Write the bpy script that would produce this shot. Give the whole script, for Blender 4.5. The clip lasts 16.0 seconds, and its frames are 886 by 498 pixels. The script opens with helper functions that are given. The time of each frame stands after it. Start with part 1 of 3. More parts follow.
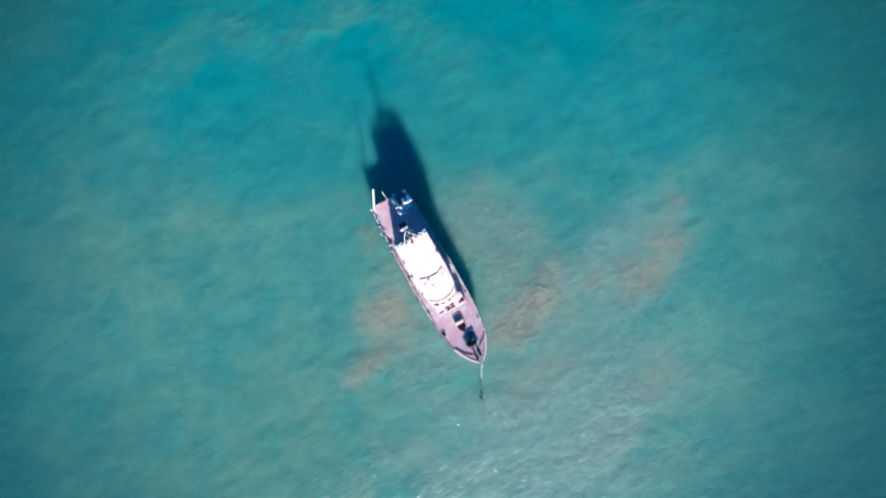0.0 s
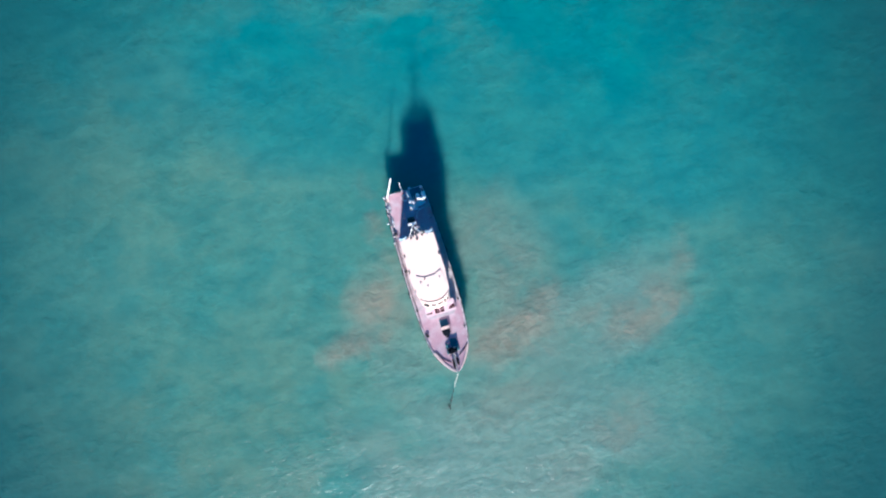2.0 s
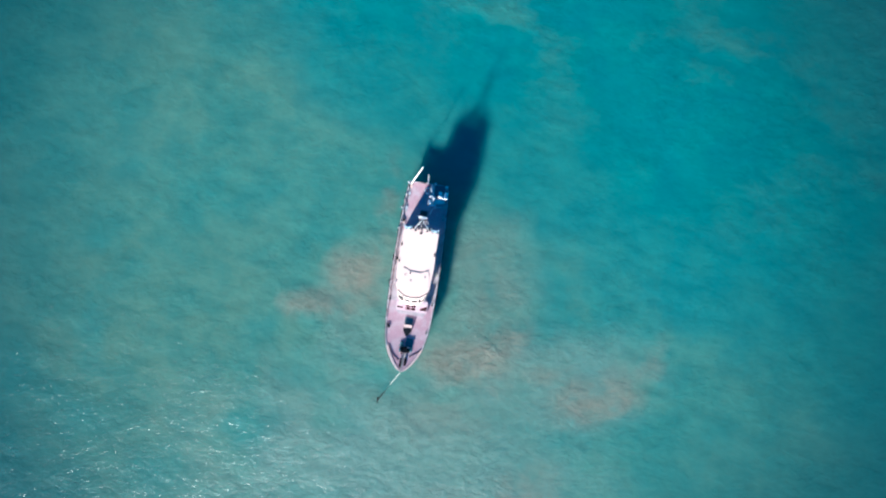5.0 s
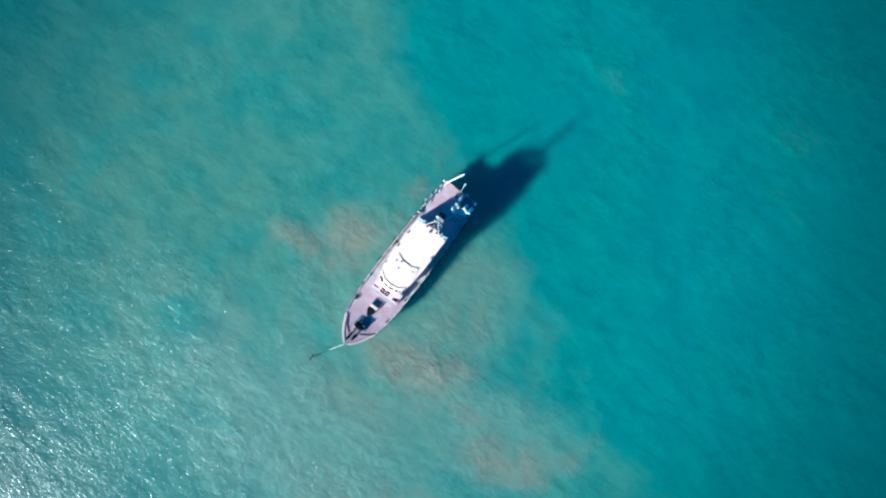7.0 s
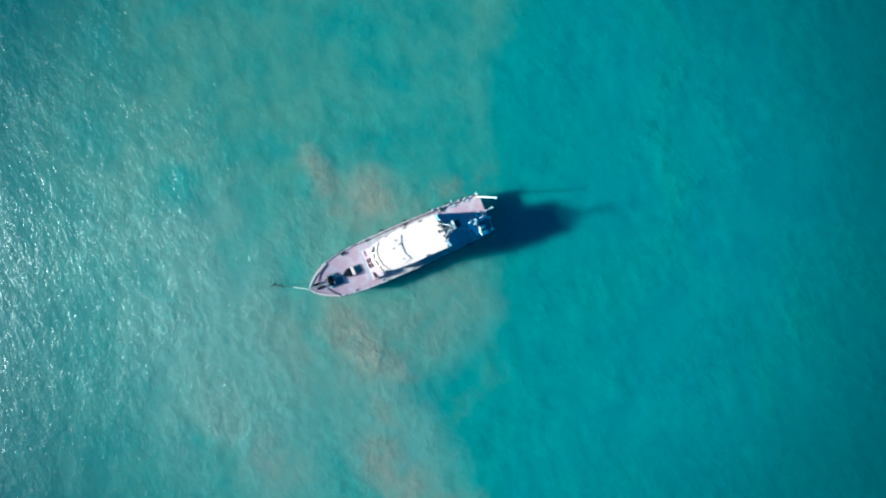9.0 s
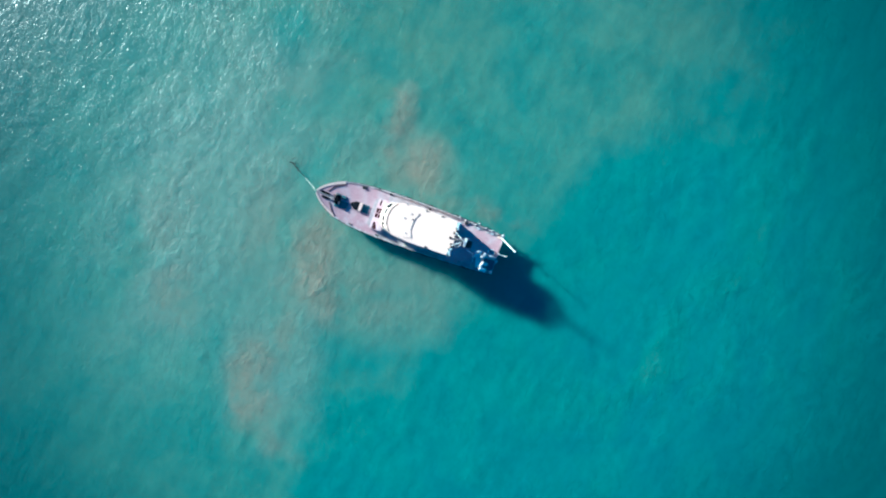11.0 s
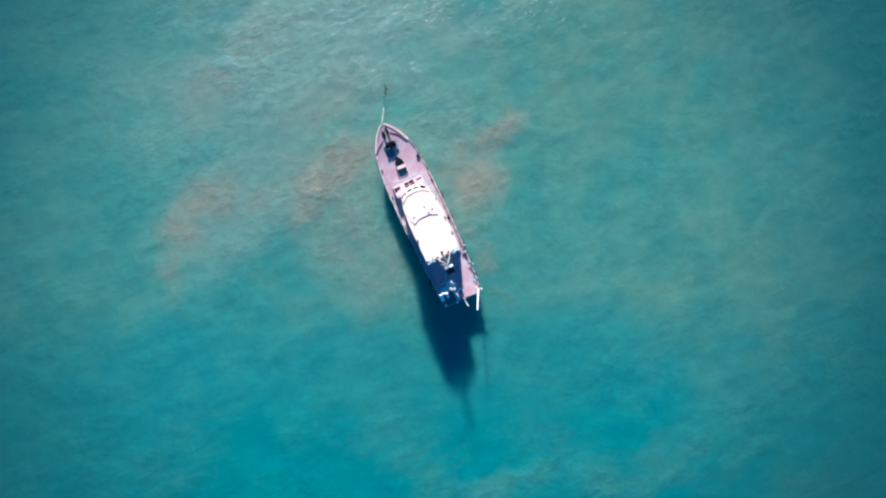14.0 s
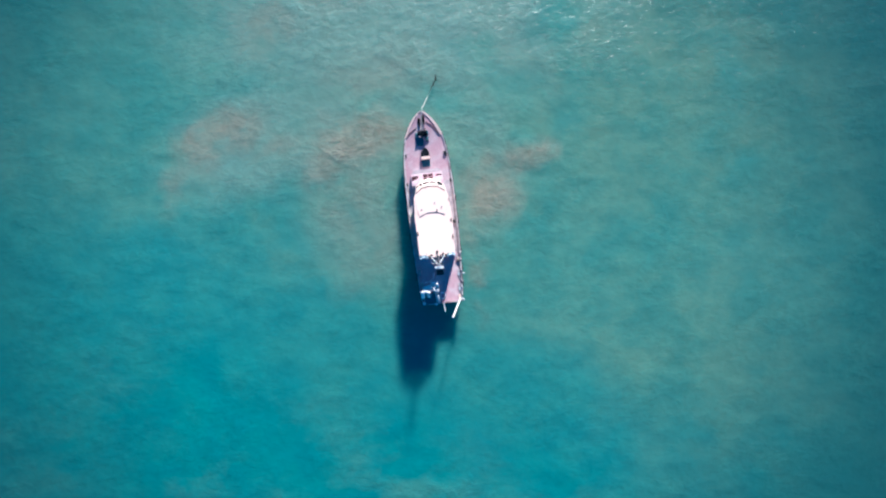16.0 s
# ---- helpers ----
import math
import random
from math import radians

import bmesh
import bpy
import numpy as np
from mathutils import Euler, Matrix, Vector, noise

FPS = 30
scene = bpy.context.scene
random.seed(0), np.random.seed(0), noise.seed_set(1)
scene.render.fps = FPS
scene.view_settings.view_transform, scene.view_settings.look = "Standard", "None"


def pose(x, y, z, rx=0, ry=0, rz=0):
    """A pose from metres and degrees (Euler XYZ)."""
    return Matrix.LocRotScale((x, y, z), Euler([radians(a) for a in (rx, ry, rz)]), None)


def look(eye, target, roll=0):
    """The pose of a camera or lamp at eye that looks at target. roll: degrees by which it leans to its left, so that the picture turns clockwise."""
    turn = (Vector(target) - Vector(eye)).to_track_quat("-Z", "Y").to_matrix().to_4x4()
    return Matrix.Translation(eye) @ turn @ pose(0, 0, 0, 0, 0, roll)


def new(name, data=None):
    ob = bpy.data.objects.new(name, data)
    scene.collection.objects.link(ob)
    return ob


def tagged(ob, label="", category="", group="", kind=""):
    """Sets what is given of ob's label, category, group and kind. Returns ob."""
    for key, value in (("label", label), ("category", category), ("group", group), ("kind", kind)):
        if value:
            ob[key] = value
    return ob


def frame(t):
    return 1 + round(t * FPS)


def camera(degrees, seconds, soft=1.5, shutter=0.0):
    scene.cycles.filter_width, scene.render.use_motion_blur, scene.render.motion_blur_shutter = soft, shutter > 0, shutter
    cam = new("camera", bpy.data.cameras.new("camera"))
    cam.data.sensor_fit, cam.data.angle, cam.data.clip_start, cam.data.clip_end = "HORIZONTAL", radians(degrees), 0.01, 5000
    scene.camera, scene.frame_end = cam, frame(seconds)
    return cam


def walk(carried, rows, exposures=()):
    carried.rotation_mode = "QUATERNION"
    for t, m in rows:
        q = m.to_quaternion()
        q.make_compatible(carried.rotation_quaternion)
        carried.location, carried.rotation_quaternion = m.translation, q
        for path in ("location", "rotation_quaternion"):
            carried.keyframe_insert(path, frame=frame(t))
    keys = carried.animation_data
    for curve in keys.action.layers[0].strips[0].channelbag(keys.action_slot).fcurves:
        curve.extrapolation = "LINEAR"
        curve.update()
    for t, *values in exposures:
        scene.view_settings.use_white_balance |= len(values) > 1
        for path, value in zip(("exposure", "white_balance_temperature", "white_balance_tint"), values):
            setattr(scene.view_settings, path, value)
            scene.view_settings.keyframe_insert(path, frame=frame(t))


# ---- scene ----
cam = camera(71, 16.0, soft=2.2)
# time, eye x, y, z, heading: a hovering camera that looks straight down and turns
PATH = [
    (0.00, -1.70, -3.30, 74.97, -209.42),
    (0.50, -1.56, -3.31, 74.85, -204.99),
    (1.00, -1.44, -3.32, 74.75, -201.69),
    (1.50, -1.39, -3.38, 74.73, -199.10),
    (2.00, -1.43, -3.49, 74.83, -196.57),
    (2.50, -1.52, -3.61, 74.97, -193.32),
    (3.00, -1.60, -3.69, 75.05, -190.01),
    (3.50, -1.65, -3.68, 75.03, -185.99),
    (4.00, -1.67, -3.61, 74.90, -181.53),
    (4.20, -1.68, -3.56, 74.83, -179.59),
    (4.90, -1.65, -3.56, 74.52, -172.16),
    (5.60, -1.56, -3.67, 74.17, -163.05),
    (6.30, -1.49, -3.75, 74.05, -152.81),
    (6.50, -1.48, -3.74, 74.09, -150.10),
    (7.00, -1.46, -3.75, 74.13, -142.19),
    (7.50, -1.46, -3.76, 74.11, -134.50),
    (8.00, -1.47, -3.75, 74.03, -127.34),
    (8.50, -1.50, -3.73, 73.92, -120.43),
    (9.00, -1.53, -3.70, 73.81, -113.43),
    (9.50, -1.61, -3.67, 73.75, -104.64),
    (10.00, -1.76, -3.65, 73.80, -93.55),
    (10.20, -1.84, -3.65, 73.85, -88.78),
    (10.90, -1.87, -3.72, 73.74, -72.43),
    (11.60, -1.63, -3.89, 73.42, -56.91),
    (12.30, -1.34, -4.03, 73.27, -44.94),
    (12.50, -1.28, -4.05, 73.29, -42.13),
    (13.00, -1.10, -4.13, 73.33, -35.65),
    (13.50, -0.92, -4.23, 73.38, -29.82),
    (14.00, -0.78, -4.34, 73.43, -24.60),
    (14.50, -0.66, -4.44, 73.48, -18.91),
    (15.00, -0.58, -4.54, 73.50, -13.90),
    (15.50, -0.51, -4.63, 73.46, -9.90),
    (16.00, -0.47, -4.73, 73.36, -6.27),
]
walk(cam, [(t, pose(x, y, z, 0, -0.92, h)) for t, x, y, z, h in PATH], [
    (0.0, 1.14, 5640, 12), (4.2, 1.13, 5560, 9), (7.0, 1.09, 5080, -9), (8.5, 1.09, 4930, -15), (10.2, 1.09, 4850, -19), (12.3, 1.13, 5550, 6), (16.0, 1.14, 5600, 11)])

# ---- light ----
SUN_EL, SUN_AZ = 22.0, 16.2
world = bpy.data.worlds.new("sky")
scene.world = world
world.use_nodes = True
wn = world.node_tree
sky = wn.nodes.new("ShaderNodeTexSky")
sky.sky_type, sky.sun_disc = "NISHITA", False
sky.ozone_density, sky.dust_density = 10.0, 0.0
sky.sun_elevation, sky.sun_rotation = radians(SUN_EL), radians(SUN_AZ)
wn.nodes["Background"].inputs["Strength"].default_value = 0.060
clear = wn.nodes.new("ShaderNodeMix")  # a deep, clear blue
clear.data_type, clear.blend_type = "RGBA", "MULTIPLY"
clear.inputs[0].default_value, clear.inputs[7].default_value = 1.0, (0.05, 0.95, 0.95, 1.0)
wn.links.new(sky.outputs["Color"], clear.inputs[6])
wn.links.new(clear.outputs[2], wn.nodes["Background"].inputs["Color"])

sun = new("sun", bpy.data.lights.new("sun", "SUN"))
sun.data.energy, sun.data.angle, sun.data.color = 5.0, radians(3.3), (1.0, 0.93, 0.80)
way = Vector((math.sin(radians(SUN_AZ)) * math.cos(radians(SUN_EL)), math.cos(radians(SUN_AZ)) * math.cos(radians(SUN_EL)), math.sin(radians(SUN_EL))))
sun.matrix_world = look(way * 60, (0, 0, 0))


# ---- materials ----
class Nodes:
    """Short hand for building one node material."""

    def __init__(self, name):
        self.m = bpy.data.materials.new(name)
        self.m.use_nodes = True
        self.t = self.m.node_tree
        self.b = self.t.nodes["Principled BSDF"]

    def add(self, kind, props=None, **ins):
        n = self.t.nodes.new(kind)
        for k, v in (props or {}).items():
            setattr(n, k, v)
        for k, v in ins.items():
            self.put(n, k.replace("_", " "), v)
        return n

    def put(self, n, key, v):
        sock = n.inputs[key]
        if isinstance(v, bpy.types.NodeSocket):
            self.t.links.new(v, sock)
        else:
            sock.default_value = v

    def math(self, op, a, b=0.0, clamp=False):
        n = self.t.nodes.new("ShaderNodeMath")
        n.operation, n.use_clamp = op, clamp
        self.put(n, 0, a), self.put(n, 1, b)
        return n.outputs[0]

    def mix(self, f, a, b, mode="MIX"):
        n = self.t.nodes.new("ShaderNodeMix")
        n.data_type, n.blend_type = "RGBA", mode
        self.put(n, 0, f), self.put(n, 6, a), self.put(n, 7, b)
        return n.outputs[2]

    def ramp(self, v, lo, hi, a=0.0, b=1.0):
        n = self.add("ShaderNodeMapRange", {"interpolation_type": "SMOOTHSTEP"})
        for k, val in zip(range(5), (v, lo, hi, a, b)):
            self.put(n, k, val)
        return n.outputs[0]

    def noise(self, vec, scale, detail=3.0, rough=0.55, distort=0.0):
        n = self.add("ShaderNodeTexNoise", Vector=vec, Scale=scale, Detail=detail, Roughness=rough, Distortion=distort)
        return n.outputs[0]


def rgb(r, g, b):
    return (r, g, b, 1.0)


def paint(name, base, worn, rough=0.5, metal=0.0, patch=0.9, grain=14.0, wear=0.5, bump=0.15, spec=0.5):
    """Weathered paint or metal: stains at one scale, grain and relief at another."""
    n = Nodes(name)
    pos = n.add("ShaderNodeTexCoord").outputs["Object"]
    big = n.ramp(n.noise(pos, patch, 5.0, 0.62), 0.40, 0.66, 0.0, wear)
    small = n.noise(pos, grain, 3.0, 0.6)
    streak = n.noise(n.add("ShaderNodeMapping", Vector=pos, Scale=(4.0, 0.5, 4.0)).outputs[0], 1.2, 3.0)
    col = n.mix(big, rgb(*base), rgb(*worn))
    col = n.mix(n.ramp(streak, 0.5, 0.8, 0.0, wear * 0.5), col, rgb(*worn))
    dark = n.ramp(small, 0.3, 0.7, 0.86, 1.06)
    col = n.mix(1.0, col, n.add("ShaderNodeCombineColor", Red=dark, Green=dark, Blue=dark).outputs[0], "MULTIPLY")
    n.put(n.b, "Base Color", col)
    n.put(n.b, "Roughness", n.ramp(small, 0.2, 0.8, rough - 0.08, rough + 0.1))
    n.put(n.b, "Metallic", metal)
    n.put(n.b, "Specular IOR Level", spec)
    n.put(n.b, "Normal", n.add("ShaderNodeBump", Strength=bump, Distance=0.02, Height=small).outputs[0])
    return n.m


WHITE = paint("white_paint", (0.96, 0.69, 0.605), (0.82, 0.60, 0.525), 0.5, wear=0.35, patch=0.5)
HULL = paint("hull_paint", (0.62, 0.61, 0.63), (0.42, 0.34, 0.31), 0.5, wear=0.6)
DECK = paint("pink_deck_paint", (0.56, 0.335, 0.385), (0.62, 0.49, 0.53), 0.75, wear=0.8, patch=0.8, grain=9.0)
PALE = paint("pale_lilac_paint", (0.56, 0.47, 0.50), (0.36, 0.31, 0.33), 0.6, patch=1.6, wear=0.8)
CAP = paint("worn_rail_paint", (0.66, 0.60, 0.61), (0.16, 0.13, 0.14), 0.7, patch=1.5, wear=1.0)
BLUE = paint("pale_blue_canvas", (0.42, 0.55, 0.64), (0.28, 0.38, 0.45), 0.8, patch=3.0, bump=0.5)
SHEET = paint("pale_sheet", (0.90, 0.90, 0.90), (0.82, 0.82, 0.84), 0.7, patch=3.0, bump=0.5)
NET = paint("pale_netting", (0.58, 0.55, 0.58), (0.22, 0.20, 0.22), 0.9, patch=5.0, wear=0.9, bump=0.6)
BRIGHT = paint("bright_white_plastic", (0.90, 0.90, 0.89), (0.74, 0.74, 0.74), 0.4, wear=0.3)
GREY = paint("grey_paint", (0.34, 0.33, 0.36), (0.20, 0.18, 0.18), 0.6)
STEEL = paint("dark_steel", (0.05, 0.055, 0.065), (0.10, 0.06, 0.045), 0.5, 0.4, patch=3.0)
RUBBER = paint("black_rubber", (0.02, 0.02, 0.022), (0.05, 0.05, 0.05), 0.8, patch=4.0)
TARP = paint("teal_tarpaulin", (0.03, 0.13, 0.17), (0.06, 0.18, 0.21), 0.6, patch=2.0, bump=0.4)
CANVAS = paint("pale_canvas", (0.60, 0.62, 0.66), (0.42, 0.44, 0.48), 0.8, patch=2.0, bump=0.4)
ROPE = paint("pale_rope", (0.66, 0.63, 0.56), (0.42, 0.38, 0.32), 0.9, patch=6.0, grain=40.0)
BLACK = paint("black_paint", (0.008, 0.01, 0.014), (0.012, 0.014, 0.018), 0.9, patch=4.0, spec=0.0)
WEED = paint("weedy_rope", (0.010, 0.014, 0.013), (0.016, 0.018, 0.013), 0.8, patch=6.0)
RUST = paint("rusty_gear", (0.22, 0.10, 0.07), (0.10, 0.06, 0.05), 0.8, patch=4.0)


def glass_material(name, tone):
    n = Nodes(name)
    n.put(n.b, "Base Color", rgb(*tone))
    n.put(n.b, "Roughness", 0.08)
    return n.m


GLASS = glass_material("dark_window_glass", (0.012, 0.014, 0.018))
SMOKED = glass_material("smoked_skylight_glass", (0.055, 0.022, 0.024))


def water_material():
    """Turbid shallow sea: teal body, clouds of stirred silt, rippled reflecting skin."""
    n = Nodes("sea_water")
    pos = n.add("ShaderNodeNewGeometry").outputs["Position"]
    flat = n.add("ShaderNodeVectorMath", {"operation": "MULTIPLY"})
    n.put(flat, 0, pos), n.put(flat, 1, (1, 1, 0))
    flat = flat.outputs[0]

    def warped(scale, amount, detail=4.0):
        tex = n.add("ShaderNodeTexNoise", Vector=flat, Scale=scale, Detail=detail, Roughness=0.15 + 0.11 * detail)
        off = n.add("ShaderNodeVectorMath", {"operation": "SUBTRACT"})
        n.put(off, 0, tex.outputs["Color"]), n.put(off, 1, (0.5, 0.5, 0.5))
        mul = n.add("ShaderNodeVectorMath", {"operation": "SCALE"}, Scale=amount)
        n.put(mul, 0, off.outputs[0])
        out = n.add("ShaderNodeVectorMath", {"operation": "ADD"})
        n.put(out, 0, flat), n.put(out, 1, mul.outputs[0])
        return out.outputs[0]

    loose = warped(0.24, 4.4, 3.0)
    wide = warped(0.11, 4.0, 2.6)

    def grey_scale(v):
        return n.add("ShaderNodeCombineColor", Red=v, Green=v, Blue=v).outputs[0]

    def cloud(x, y, rx, ry, turn, lo=0.15, hi=1.3, field=None):
        m = n.add("ShaderNodeMapping", {"vector_type": "TEXTURE"}, Vector=field or loose, Location=(x, y, 0), Rotation=(0, 0, radians(turn)), Scale=(rx, ry, 1))
        far = n.add("ShaderNodeVectorMath", {"operation": "LENGTH"})
        n.put(far, 0, m.outputs[0])
        return n.ramp(far.outputs["Value"], lo, hi, 1.0, 0.0)

    def along(field, x, y):
        d = n.add("ShaderNodeVectorMath", {"operation": "DOT_PRODUCT"})
        n.put(d, 0, field), n.put(d, 1, (x, y, 0.0))
        return d.outputs["Value"]

    # clear deep water lies off the stern and the port quarter, behind a fairly crisp front
    aft = along(warped(0.06, 9.0, 3.0), -0.385, -0.92)
    front = n.math("MAXIMUM", n.ramp(aft, 8.5, 15.0), n.math("MULTIPLY", cloud(-24.0, -3.0, 13.0, 11.0, 12, 0.5, 1.1, wide), 0.85))
    deep = n.math("ADD", n.math("MULTIPLY", front, 0.55), n.math("MULTIPLY", n.ramp(aft, 6.0, 36.0), 0.45), True)
    col = n.mix(deep, rgb(0.070, 0.222, 0.182), rgb(0.002, 0.184, 0.191))
    # broad pale and dark drifts, greener and greyer by turns
    drift = n.ramp(n.noise(warped(0.05, 10.0), 0.05, 4.0, 0.55), 0.36, 0.64)
    col = n.mix(n.math("MULTIPLY", drift, 0.5), col, rgb(0.030, 0.186, 0.164))
    grey = n.math("MAXIMUM", cloud(32, 14, 30, 24, 0, 0.35, 1.2, wide), n.math("MULTIPLY", cloud(30, -24, 16, 20, 20, 0.3, 1.2, wide), 0.7))
    col = n.mix(n.math("MULTIPLY", grey, 0.55), col, rgb(0.092, 0.196, 0.142))
    puff = n.ramp(n.noise(warped(0.2, 3.0), 0.17, 4.0, 0.6), 0.34, 0.66)
    tint = n.mix(puff, rgb(0.76, 0.93, 0.97), rgb(1.22, 1.06, 1.02))
    col = n.mix(1.0, col, tint, "MULTIPLY")
    # thin wisps of silt over the deeper water
    comb = n.add("ShaderNodeMapping", Vector=warped(0.16, 5.0, 4.0), Rotation=(0, 0, 0.5), Scale=(0.6, 1.0, 1.0)).outputs[0]
    wisp = n.math("MULTIPLY", n.ramp(n.noise(comb, 0.085, 6.0, 0.62), 0.46, 0.68), n.ramp(aft, 16.0, 34.0))
    col = n.mix(n.math("MULTIPLY", wisp, 0.75), col, rgb(0.052, 0.200, 0.166))
    # silt clouds round the vessel
    veil = n.math("MAXIMUM", cloud(-2.0, 24.0, 30.0, 15.0, -4, 0.3, 1.2, wide), n.math("MULTIPLY", cloud(-19.0, 10.0, 14.0, 8.0, 10, 0.4, 1.15, wide), 0.8))
    col = n.mix(n.math("MULTIPLY", veil, 0.62), col, rgb(0.178, 0.266, 0.222))
    near = n.math("MAXIMUM", cloud(-7.6, 1.4, 9.0, 11.8, -12, 0.4, 1.2, wide), n.math("MAXIMUM", cloud(4.5, 4.0, 7.5, 10.5, 6, 0.6, 1.1, wide), n.math("MULTIPLY", cloud(-9.0, 12.0, 15.0, 8.0, 8, 0.5, 1.15, wide), 0.6)))
    col = n.mix(n.math("MULTIPLY", near, 0.54), col, rgb(0.150, 0.232, 0.186))
    silt = 0.0
    for x, y, rx, ry, turn, amount in (
        (-8.2, 9.0, 7.0, 4.6, 17, 0.95), (-11.8, 6.0, 3.6, 3.2, 0, 0.66), (-4.4, 9.8, 3.4, 2.9, 0, 0.85), (-9.5, 3.0, 5.4, 6.5, -20, 0.40),
        (-16.8, 9.6, 4.0, 1.5, 6, 0.42), (-22.6, 12.4, 4.8, 3.4, 15, 0.86), (-26.6, 10.0, 3.4, 4.4, -25, 0.80), (-29.4, 6.2, 2.2, 4.0, -30, 0.42),
        (-7.4, -4.0, 4.2, 6.0, -20, 0.26), (7.0, 0.9, 4.2, 4.4, 0, 0.90), (7.8, 4.4, 3.0, 2.6, 0, 0.66), (12.0, 4.9, 4.6, 2.0, 4, 0.80),
        (4.2, -7.5, 1.9, 7.0, 4, 0.48), (-17.4, 23.2, 5.4, 4.4, 20, 0.46), (-5.0, 16.5, 8.0, 4.5, 10, 0.30), (-10.0, 27.0, 9.0, 4.0, 0, 0.26)):
        silt = n.math("MAXIMUM", silt, n.math("MULTIPLY", cloud(x, y, rx, ry, turn), amount))
    comb = n.add("ShaderNodeMapping", Vector=warped(0.5, 1.4), Rotation=(0, 0, 0.08), Scale=(0.42, 1.0, 1.0)).outputs[0]
    lace = n.ramp(n.noise(comb, 0.9, 5.0, 0.65), 0.27, 0.73, 0.82, 1.10)
    curl = n.ramp(n.noise(warped(0.3, 3.0, 4.0), 0.24, 5.0, 0.6), 0.32, 0.62, 0.78, 1.03)
    silt = n.math("MULTIPLY", n.math("MULTIPLY", silt, lace), curl, True)
    col = n.mix(silt, col, rgb(0.214, 0.212, 0.162))
    # vignette painted into the sea colour: darker away from the point below the camera
    vignette_dist = n.add("ShaderNodeVectorMath", {"operation": "DISTANCE"})
    n.put(vignette_dist, 0, warped(0.04, 9.0)), n.put(vignette_dist, 1, (-1.4, -3.8, 0.0))
    col = n.mix(n.ramp(vignette_dist.outputs["Value"], 29.0, 65.0, 0.0, 0.96), col, rgb(0.012, 0.080, 0.082))
    # short wind waves shaded in the colour: light crests, dark troughs, in uneven patches
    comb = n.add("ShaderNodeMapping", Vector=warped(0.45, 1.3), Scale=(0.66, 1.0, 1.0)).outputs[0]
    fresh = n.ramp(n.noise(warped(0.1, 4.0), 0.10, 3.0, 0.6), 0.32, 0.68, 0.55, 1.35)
    crest_shade = n.math("ADD", n.ramp(n.noise(comb, 0.95, 2.5, 0.5), 0.26, 0.74, -0.095, 0.085), n.ramp(n.noise(comb, 2.1, 2.0, 0.5), 0.28, 0.72, -0.045, 0.045))
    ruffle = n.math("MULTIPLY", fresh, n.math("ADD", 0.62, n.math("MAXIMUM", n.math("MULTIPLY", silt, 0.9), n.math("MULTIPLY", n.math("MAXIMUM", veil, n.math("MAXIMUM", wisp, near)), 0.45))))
    wave_shade = n.math("ADD", 1.0, n.math("MULTIPLY", crest_shade, ruffle))
    col = n.mix(1.0, col, grey_scale(wave_shade), "MULTIPLY")
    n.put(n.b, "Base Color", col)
    # low swell and chop, best seen over the silt
    chop = n.math("ADD", n.noise(comb, 0.95, 4.0, 0.6), n.math("MULTIPLY", n.noise(comb, 2.1, 3.0, 0.6), 0.45))
    relief = n.add("ShaderNodeBump", Strength=1.0, Distance=0.15, Height=n.math("MULTIPLY", chop, ruffle))
    n.put(n.b, "Normal", relief.outputs[0])
    n.put(n.b, "Roughness", 0.42)
    n.put(n.b, "Specular IOR Level", 0.15)
    n.put(n.b, "Subsurface Weight", 1.0)
    n.put(n.b, "Subsurface Radius", (0.5, 1.0, 1.0))
    n.put(n.b, "Subsurface Scale", 2.3)
    n.b.subsurface_method = "BURLEY"
    # wind ripples on the reflecting skin, livelier where a breeze ruffles the water off the bow
    rip = n.add("ShaderNodeMapping", Vector=warped(0.6, 0.7), Rotation=(0, 0, 0.12), Scale=(0.5, 1.0, 1.0)).outputs[0]
    high = n.math("ADD", n.noise(rip, 1.9, 3.0, 0.6, 0.4), n.math("MULTIPLY", n.noise(rip, 4.0, 2.0, 0.5, 0.3), 0.5))
    gust = n.ramp(n.noise(warped(0.1, 4.0), 0.09, 3.0, 0.6), 0.32, 0.68, 0.84, 1.12)
    bow = along(warped(0.04, 10.0), 0.2, 0.98)
    lively = n.math("MULTIPLY", n.ramp(bow, 10.0, 24.0, 0.78, 1.14), n.ramp(bow, 26.0, 44.0, 1.0, 0.87))
    bump = n.add("ShaderNodeBump", Strength=1.0, Distance=0.125, Height=n.math("MULTIPLY", n.math("MULTIPLY", high, gust), lively))
    n.put(n.b, "Coat Weight", 0.57)
    n.put(n.b, "Coat IOR", 1.33)
    n.put(n.b, "Coat Roughness", 0.245)
    n.put(n.b, "Coat Normal", bump.outputs[0])
    return n.m


WATER = water_material()


# ---- mesh helpers ----
def part(name, bm, material, parent=None, label="", smooth=False):
    """Links a bmesh as one mesh object under its thing."""
    bmesh.ops.recalc_face_normals(bm, faces=bm.faces)
    me = bpy.data.meshes.new(name)
    bm.to_mesh(me)
    bm.free()
    me.materials.append(material)
    if smooth:
        me.polygons.foreach_set("use_smooth", [True] * len(me.polygons))
    ob = new(name, me)
    ob.parent = parent
    return tagged(ob, label)


